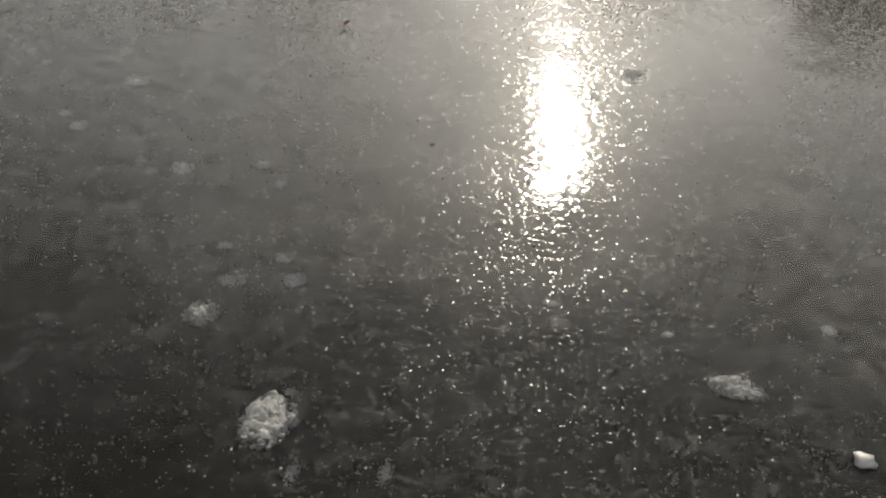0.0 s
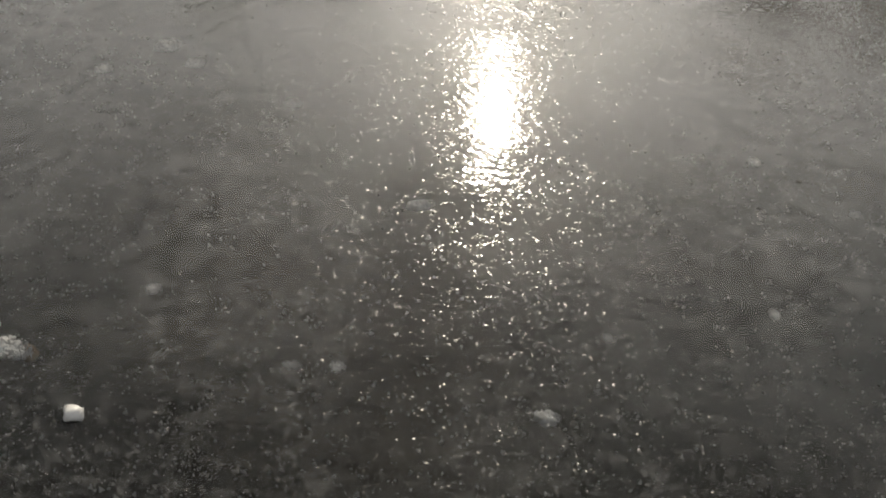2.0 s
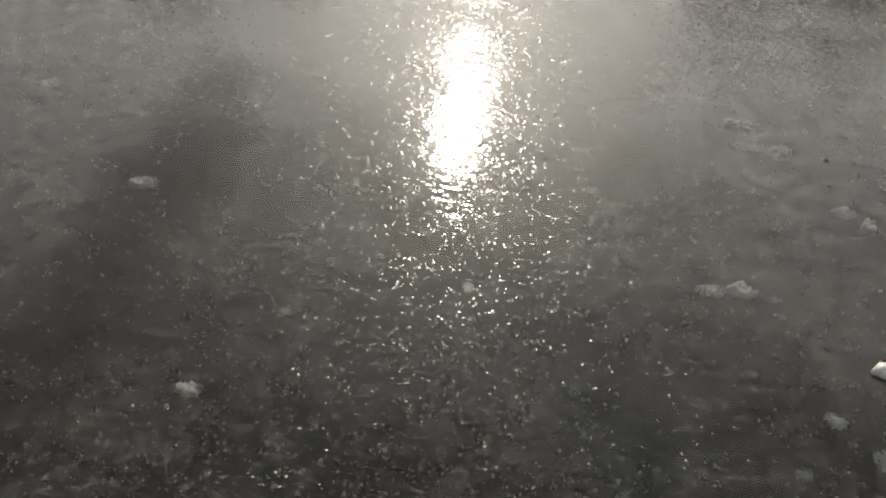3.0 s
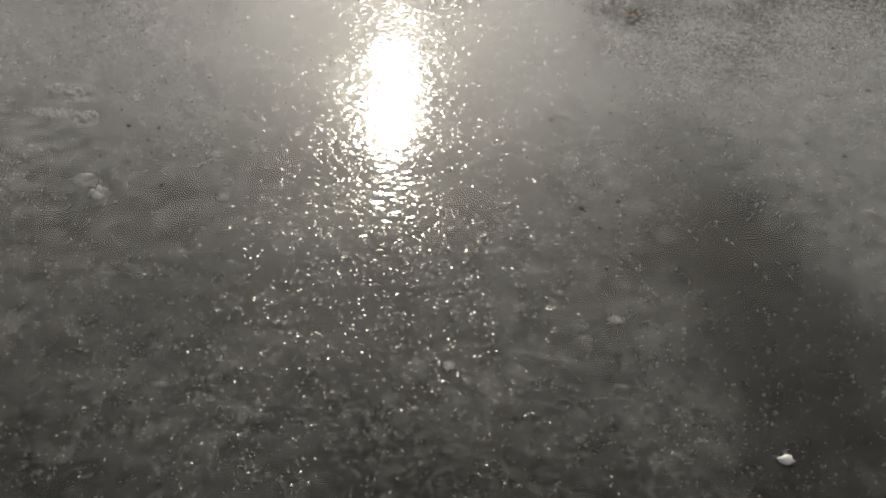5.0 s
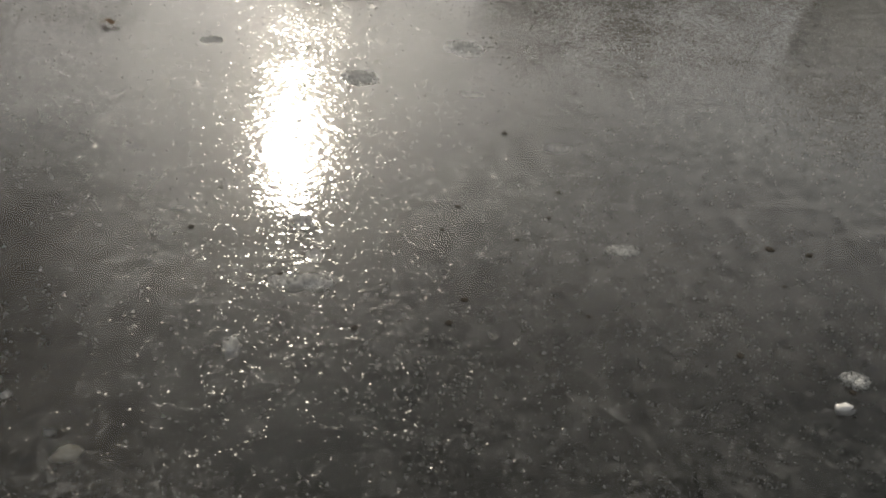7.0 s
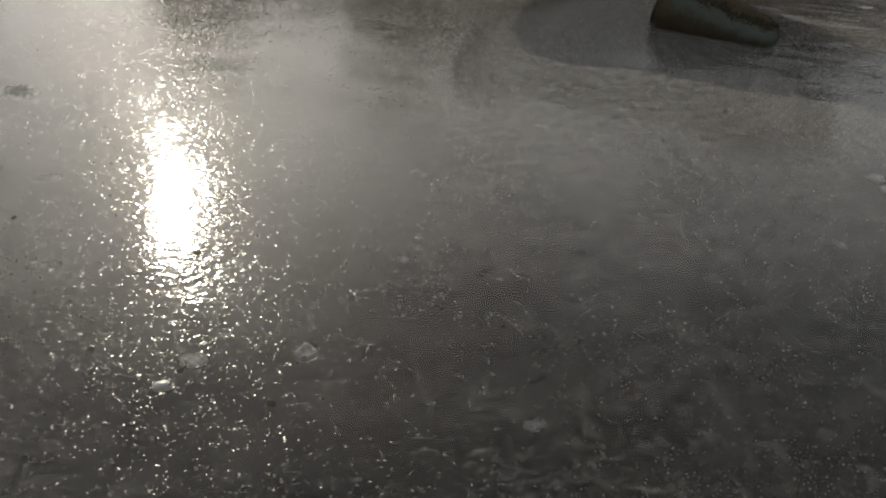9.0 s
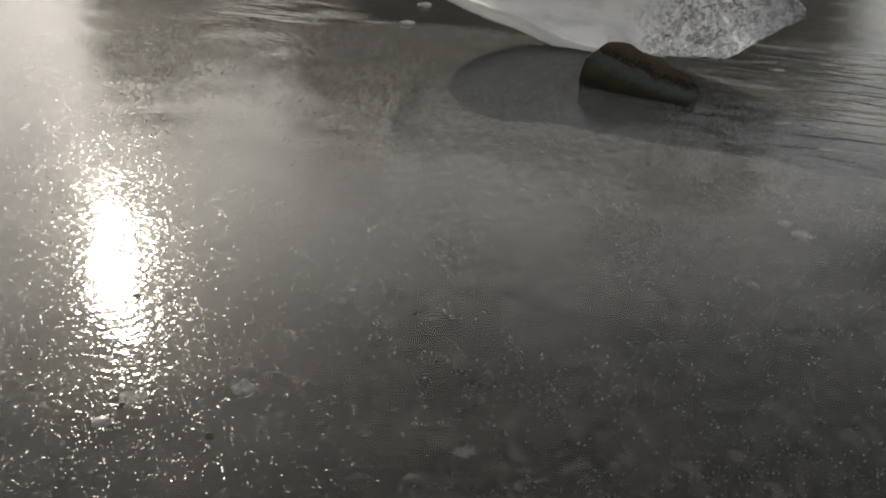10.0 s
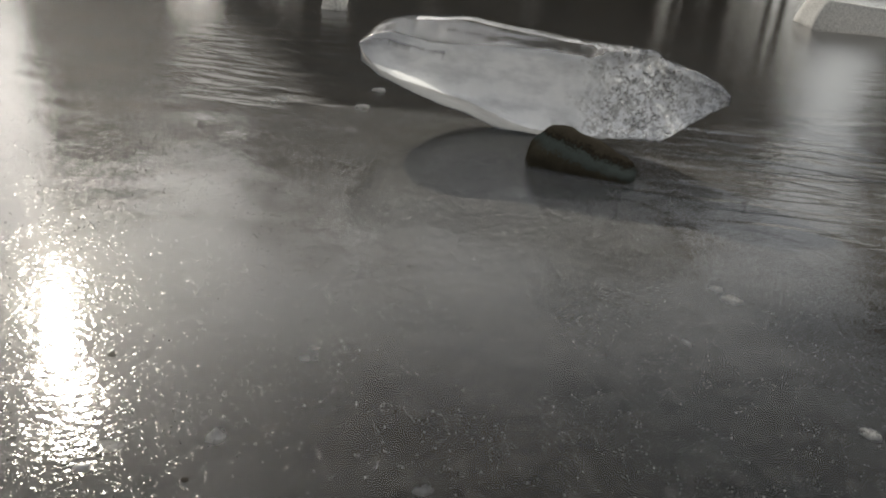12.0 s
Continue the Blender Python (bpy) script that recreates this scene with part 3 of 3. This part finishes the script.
# low disc just above the ice; its dark colour paints the hollow's shade
def pit_mesh(seed):
    bm = bmesh.new()
    rows = []
    for r, z in ((0.0, 0.02), (0.45, 0.04), (0.8, 0.07), (1.0, 0.10), (1.16, 0.06), (1.3, -0.1)):
        rows.append([bm.verts.new((r * math.cos(a) * (1 + 0.22 * noise.noise(Vector((math.cos(a) * 1.4, math.sin(a) * 1.4, seed)))), r * math.sin(a) * (1 + 0.2 * noise.noise(Vector((math.cos(a), math.sin(a), seed + 5)))), z))
                     for a in np.linspace(0, math.tau, 14, endpoint=False)])
    for a, b in zip(rows, rows[1:]):
        for i in range(14):
            bm.faces.new((a[i], a[(i + 1) % 14], b[(i + 1) % 14], b[i]))
    bmesh.ops.remove_doubles(bm, verts=bm.verts, dist=1e-4)
    bmesh.ops.recalc_face_normals(bm, faces=bm.faces)
    return mesh_of(bm, "pit", PIT_SHADE)


PITS = [pit_mesh(k * 3.3) for k in range(5)]
PIT_AT = [
    [(-0.035, 0.222, 1.7), (-0.034, 0.248, 1.9), (-0.034, 0.208, 2.9), (-0.005, 0.194, 1.8), (-0.005, 0.204, 2.9), (0.022, 0.228, 1.7), (0.089, 0.228, 1.6), (0.203, 0.245, 1.4), (0.221, 0.222, 2.3), (0.272, 0.289, 1.7), (0.303, 0.236, 2.2), (0.310, 0.229, 1.8), (0.311, 0.236, 1.9), (0.318, 0.209, 2.0), (0.358, 0.234, 1.9)],
    [(0.387, 0.189, 1.3), (0.404, 0.187, 1.3), (0.419, 0.255, 2.6), (0.421, 0.210, 2.5), (0.423, 0.186, 1.8), (0.430, 0.192, 1.8), (0.431, 0.214, 2.3), (0.448, 0.243, 2.2), (0.481, 0.262, 1.4), (0.490, 0.286, 1.5), (0.495, 0.251, 1.7), (0.503, 0.207, 2.8), (0.504, 0.245, 2.1), (0.509, 0.226, 2.6), (0.515, 0.285, 2.3)],
    [(0.525, 0.187, 2.3), (0.528, 0.208, 1.5), (0.532, 0.292, 2.4), (0.534, 0.326, 2.7), (0.541, 0.167, 2.9), (0.542, 0.246, 1.3), (0.558, 0.231, 2.3), (0.558, 0.314, 2.7), (0.560, 0.241, 2.0), (0.562, 0.168, 3.1), (0.564, 0.267, 1.8), (0.566, 0.205, 2.4), (0.567, 0.176, 3.0), (0.572, 0.286, 3.0), (0.572, 0.216, 2.8)],
    [(0.585, 0.200, 2.2), (0.594, 0.259, 3.4), (0.595, 0.169, 2.1), (0.596, 0.210, 2.5), (0.601, 0.191, 2.0), (0.602, 0.223, 2.4), (0.626, 0.154, 3.0), (0.626, 0.289, 2.6), (0.643, 0.137, 3.1), (0.644, 0.195, 1.2), (0.646, 0.141, 2.9), (0.649, 0.178, 1.8), (0.653, 0.194, 4.1), (0.663, 0.191, 2.7), (0.665, 0.125, 4.0)],
    [(0.683, 0.256, 1.6), (0.687, 0.172, 2.2), (0.714, 0.153, 1.9), (0.719, 0.207, 2.2), (0.728, 0.142, 2.1), (0.784, 0.180, 1.9), (0.813, 0.277, 2.5), (0.840, 0.251, 2.4), (0.887, 0.277, 2.7), (0.914, 0.174, 2.1)],
]
for row in PIT_AT:
    for x, y, w in row:
        ob = new("pit", PITS[rng.randrange(5)])
        s = w / 4600
        ob.matrix_world = pose(x, y, level(x, y) + 0.00022, 0, 0, rng.uniform(0, 360)) @ Matrix.Diagonal((s, s * rng.uniform(0.8, 1.1), s, 1))
        tagged(ob, "tiny melt pit, its dark hollow painted on a low disc", "pit", "pits in the ice")


def pebble(w, squash, seed, rough=0.5):
    bm = bmesh.new()
    bmesh.ops.create_icosphere(bm, subdivisions=2, radius=1.0)
    for v in bm.verts:
        k = 1 + rough * noise.noise(v.co * 1.3 + Vector((seed, 0, 0))) + rough * 0.5 * noise.noise(v.co * 2.6 + Vector((0, seed, 0)))
        v.co = Vector((v.co.x * k * w / 2, v.co.y * k * w * 0.36, v.co.z * k * w * squash / 2))
    return bm


for x, y, z, w, seed, mat, label in (
    (0.0641, 0.113, 0.0004, 0.0046, 1, WHITE_STONE, "small white quartz pebble frozen in the ice"),
    (0.289, 0.1485, 0.0006, 0.0055, 2, WHITE_STONE, "white angular quartz pebble frozen in the ice"),
    (0.4459, 0.1326, 0.0004, 0.0026, 3, WHITE_STONE, "tiny white quartz pebble frozen in the ice"),
    (0.030, 0.141, -0.0006, 0.0024, 4, WHITE_STONE, "tiny white quartz pebble frozen in the ice"),
    (0.642, 0.137, -0.0006, 0.0046, 5, WHITE_STONE, "small white quartz pebble frozen in the ice"),
    (0.0456, 0.1303, -0.0040, 0.0052, 6, TAN_STONE, "tan pebble deep in the clear ice"),
    (0.4872, 0.1378, -0.0030, 0.0050, 7, YELLOW_STONE, "yellowish shell fragment with a dark hollow in the ice"),
):
    thing("pebble", pebble(w, 0.5, seed * 2.7), mat, label, "pebble", "pebbles in the ice", at=(x, y, z))


def leaf_bit(w, seed):
    bm = bmesh.new()
    top = [bm.verts.new((w * (t - 0.5), w * 0.22 * math.sin(math.pi * t) * k, 0.0006 + 0.0012 * math.sin(5 * t + seed) ** 2)) for k in (1, 0, -1) for t in np.linspace(0.02, 0.98, 9)]
    for r in range(2):
        for i in range(8):
            bm.faces.new((top[r * 9 + i], top[r * 9 + i + 1], top[r * 9 + 10 + i], top[r * 9 + 9 + i]))
    bmesh.ops.solidify(bm, geom=bm.faces[:], thickness=0.0004)
    return bm


for x, y, w, turn in ((-0.0803, 0.2849, 0.0064, 20), (0.4617, 0.3413, 0.0075, -10)):
    ob = thing("leaf_scrap", leaf_bit(w, turn), LEAF, "curled brown scrap of dead leaf on the ice", "leaf", at=(x, y, 0.0004))
    ob.rotation_euler = (0, 0, radians(turn))


def bubble_field(count):
    """Countless pinhead bubbles under the surface, thicker in some places than in others."""
    r = np.random.default_rng(7)
    x = r.uniform(-0.25, 1.3, count)
    y = 0.04 + 0.5 * r.random(count)
    grow = np.array([noise.noise(Vector((a * 22, b * 22, 0))) + 0.7 * noise.noise(Vector((a * 90, b * 90, 3))) for a, b in zip(x, y)])
    keep = grow > r.uniform(-0.55, 0.8, count)
    x, y = x[keep], y[keep]
    k = len(x)
    s = (0.00010 + 0.00042 * r.random(k) ** 5) * (1 - 0.3 * np.clip((x - 0.62) / 0.2, 0, 1))
    z = -0.0003 - s - 0.0042 * r.random(k) ** 1.4
    tetra = np.array([(1, 1, 1), (1, -1, -1), (-1, 1, -1), (-1, -1, 1)]) * 0.75
    tris = np.array([(0, 1, 2), (0, 3, 1), (0, 2, 3), (1, 3, 2)])
    turn, tip = r.uniform(0, 6.28, (k, 1)), r.uniform(0, 6.28, (k, 1))
    p = tetra[None] * r.uniform(0.6, 1.4, (k, 4, 1)) * s[:, None, None]
    px = p[..., 0] * np.cos(tip) + p[..., 2] * np.sin(tip)
    pz = p[..., 2] * np.cos(tip) - p[..., 0] * np.sin(tip)
    v = np.stack([x[:, None] + px * np.cos(turn) - p[..., 1] * np.sin(turn), y[:, None] + px * np.sin(turn) + p[..., 1] * np.cos(turn), z[:, None] + pz], -1)
    f = tris[None] + 4 * np.arange(k)[:, None, None]
    me = bpy.data.meshes.new("bubbles")
    me.from_pydata(v.reshape(-1, 3), [], f.reshape(-1, 3))
    me.materials.append(BUBBLE)
    return tagged(new("bubbles", me), "countless pinhead air bubbles frozen into the ice", "bubbles", kind="stuff")


bubble_field(520000)


# ---- other pieces of ice farther out ----
def shard(lx, ly, lz, seed):
    bm = bmesh.new()
    bmesh.ops.create_cube(bm, size=1.0)
    bmesh.ops.subdivide_edges(bm, edges=bm.edges, cuts=6, use_grid_fill=True)
    for v in bm.verts:
        k = 1 - 0.08 * (v.co.z + 0.5)
        v.co = Vector((v.co.x * lx * k, v.co.y * ly * k, (v.co.z + 0.5) * lz))
    lumpy(bm, 0.18 * lz, lz * 0.9, seed)
    return bm


for x, y, lx, ly, lz, turn, seed, label in (
    (3.17, 1.88, 0.62, 0.30, 0.085, -35, 3, "snow-crusted flat slab of ice lying on the lake"),
    (1.074, 1.32, 0.034, 0.028, 0.022, 40, 8, "small white splinter of ice"),
):
    ob = thing("ice_slab", shard(lx, ly, lz, seed), FROST, label, "ice slab", at=(x, y, -0.001))
    ob.rotation_euler = (0, 0, radians(turn))


# the first two are white matter added for glints under the block's tip
for x, y, w, seed in ((0.864, 0.567, 0.011, 11), (0.905, 0.640, 0.012, 12), (0.806, 0.590, 0.009, 13), (0.795, 0.575, 0.006, 14)):
    thing("crumb_and_glint", pebble(w, 0.35, seed, 0.5), FROST, "flat white crumb for broken ice and glints", "ice crumb", "ice crumbs beside the block", at=(x, y, 0.0006))


# ---- the shore, seen in the ice only ----
def bank():
    bm = bmesh.new()
    rows = []
    for r, z in ((21.0, -0.05), (22.5, 0.35), (25.0, 0.7), (40.0, 1.0)):
        rows.append([bm.verts.new((r * math.cos(a), r * math.sin(a), z * (1 + 0.4 * noise.noise(Vector((math.cos(a) * 6, math.sin(a) * 6, r)))) if z > 0 else z)) for a in np.linspace(0, math.tau, 120, endpoint=False)])
    for a, b in zip(rows, rows[1:]):
        for i in range(120):
            bm.faces.new((a[i], a[(i + 1) % 120], b[(i + 1) % 120], b[i]))
    return bm


thing("shore", bank(), EARTH, "low frozen earth bank round the lake", "shore", kind="structure")


def limb(bm, a, b, ra, rb):
    way = (b - a).normalized()
    side = way.orthogonal().normalized()
    up = way.cross(side)
    ends = []
    for c, r in ((a, ra), (b, rb)):
        ends.append([bm.verts.new(c + side * r * math.cos(t) + up * r * math.sin(t)) for t in np.linspace(0, math.tau, 7, endpoint=False)])
    for i in range(7):
        bm.faces.new((ends[0][i], ends[0][(i + 1) % 7], ends[1][(i + 1) % 7], ends[1][i]))


def tree(height, seed):
    r = random.Random(seed)
    root = tagged(new("tree"), "bare dark tree on the lake shore", "tree", "trees on the shore")
    bm = bmesh.new()
    p, rad = Vector((0, 0, -0.1)), height * 0.022
    tips = []
    for k in range(7):
        q = p + Vector((r.uniform(-0.12, 0.12), r.uniform(-0.12, 0.12), height / 7))
        limb(bm, p, q, rad, rad * 0.82)
        p, rad = q, rad * 0.82
        if k >= 1:
            for _ in range(4):
                a, l = r.uniform(0, math.tau), height * r.uniform(0.12, 0.24) * (1.1 - k * 0.09)
                e = p + Vector((math.cos(a) * l, math.sin(a) * l, l * r.uniform(0.2, 0.7)))
                limb(bm, p, e, rad * 0.5, rad * 0.12)
                tips += [p.lerp(e, t) for t in (0.4, 0.6, 0.8, 1.0)]
    part("trunk", bm, BARK, root)
    bm = bmesh.new()
    for c in tips:
        for _ in range(30):
            o = c + Vector((r.gauss(0, 1), r.gauss(0, 1), r.gauss(0, 0.8))) * height * 0.045
            d = Vector((r.gauss(0, 1), r.gauss(0, 1), r.gauss(0, 1))).normalized() * height * r.uniform(0.02, 0.045)
            s = d.orthogonal().normalized() * height * 0.014
            bm.faces.new([bm.verts.new(v) for v in (o - d, o + s, o + d, o - s)])
    part("crown", bm, TWIGS, root, smooth=False)
    return root


kinds = [tree(6.7, 1), tree(7.5, 2), tree(5.9, 3)]
rt = random.Random(12)
first = list(kinds)
for k in range(150):
    az = k * 2.4 + rt.uniform(-0.7, 0.7)
    if any(abs((az - g + 180) % 360 - 180) < half for g, half in ((-5.0, 6.5), (10.4, 1.0), (47.0, 1.7), (54.0, 1.2))):
        continue
    if 49 < az < 85 and rt.random() < 0.45:
        continue
    far = rt.uniform(25, 31)
    m = pose(far * math.sin(radians(az)), far * math.cos(radians(az)), 0.6, 0, 0, rt.uniform(0, 360))
    if first:
        first.pop().matrix_world = m
    else:
        copy_thing(kinds[k % 3], m)

# second row, added to darken the treeline mirrored in the ice
for k in range(66):
    az = -14.0 + 1.1 * k + rt.uniform(-0.3, 0.3)
    if abs(az + 5.0) < 6.5 or abs(az - 10.4) < 1.2 or (az > 44 and rt.random() < 0.7):
        continue
    far = rt.uniform(33, 37)
    copy_thing(kinds[k % 3], pose(far * math.sin(radians(az)), far * math.cos(radians(az)), 0.7, 0, 0, rt.uniform(0, 360)))


# added filler that closes bright gaps between the mirrored trunks
def bush(height, seed):
    r = random.Random(seed)
    root = tagged(new("bush"), "dense dark bush added to darken the mirrored shore", "bush", "bushes on the shore")
    bm = bmesh.new()
    ends = []
    for _ in range(14):
        a, l = r.uniform(0, math.tau), height * r.uniform(0.6, 1.0)
        e = Vector((math.cos(a) * l * 0.55, math.sin(a) * l * 0.55, l * 0.85))
        limb(bm, Vector((0, 0, -0.1)), e, 0.04, 0.012)
        ends += [e * q for q in (0.3, 0.5, 0.7, 0.85, 1.0)]
    part("stems", bm, BARK, root)
    bm = bmesh.new()
    for c in ends:
        for _ in range(14):
            o = c + Vector((r.gauss(0, 1), r.gauss(0, 1), r.gauss(0, 0.8))) * height * 0.10
            d = Vector((r.gauss(0, 1), r.gauss(0, 1), r.gauss(0, 1))).normalized() * height * r.uniform(0.03, 0.07)
            s = d.orthogonal().normalized() * height * 0.025
            bm.faces.new([bm.verts.new(v) for v in (o - d, o + s, o + d, o - s)])
    part("foliage", bm, TWIGS, root, smooth=False)
    return root


kinds = [bush(3.0, 4), bush(2.4, 5)]
first = list(kinds)
for k in range(120):
    az = k * 3.0 + rt.uniform(-0.8, 0.8)
    if any(abs((az - g + 180) % 360 - 180) < half for g, half in ((10.4, 1.2), (47.0, 2.2), (54.0, 1.2))):
        continue
    if 49 < az < 85 and rt.random() < 0.45:
        continue
    far = rt.uniform(23, 25)
    m = pose(far * math.sin(radians(az)), far * math.cos(radians(az)), 0.35, 0, 0, rt.uniform(0, 360))
    if first:
        first.pop().matrix_world = m
    else:
        copy_thing(kinds[k % 2], m)
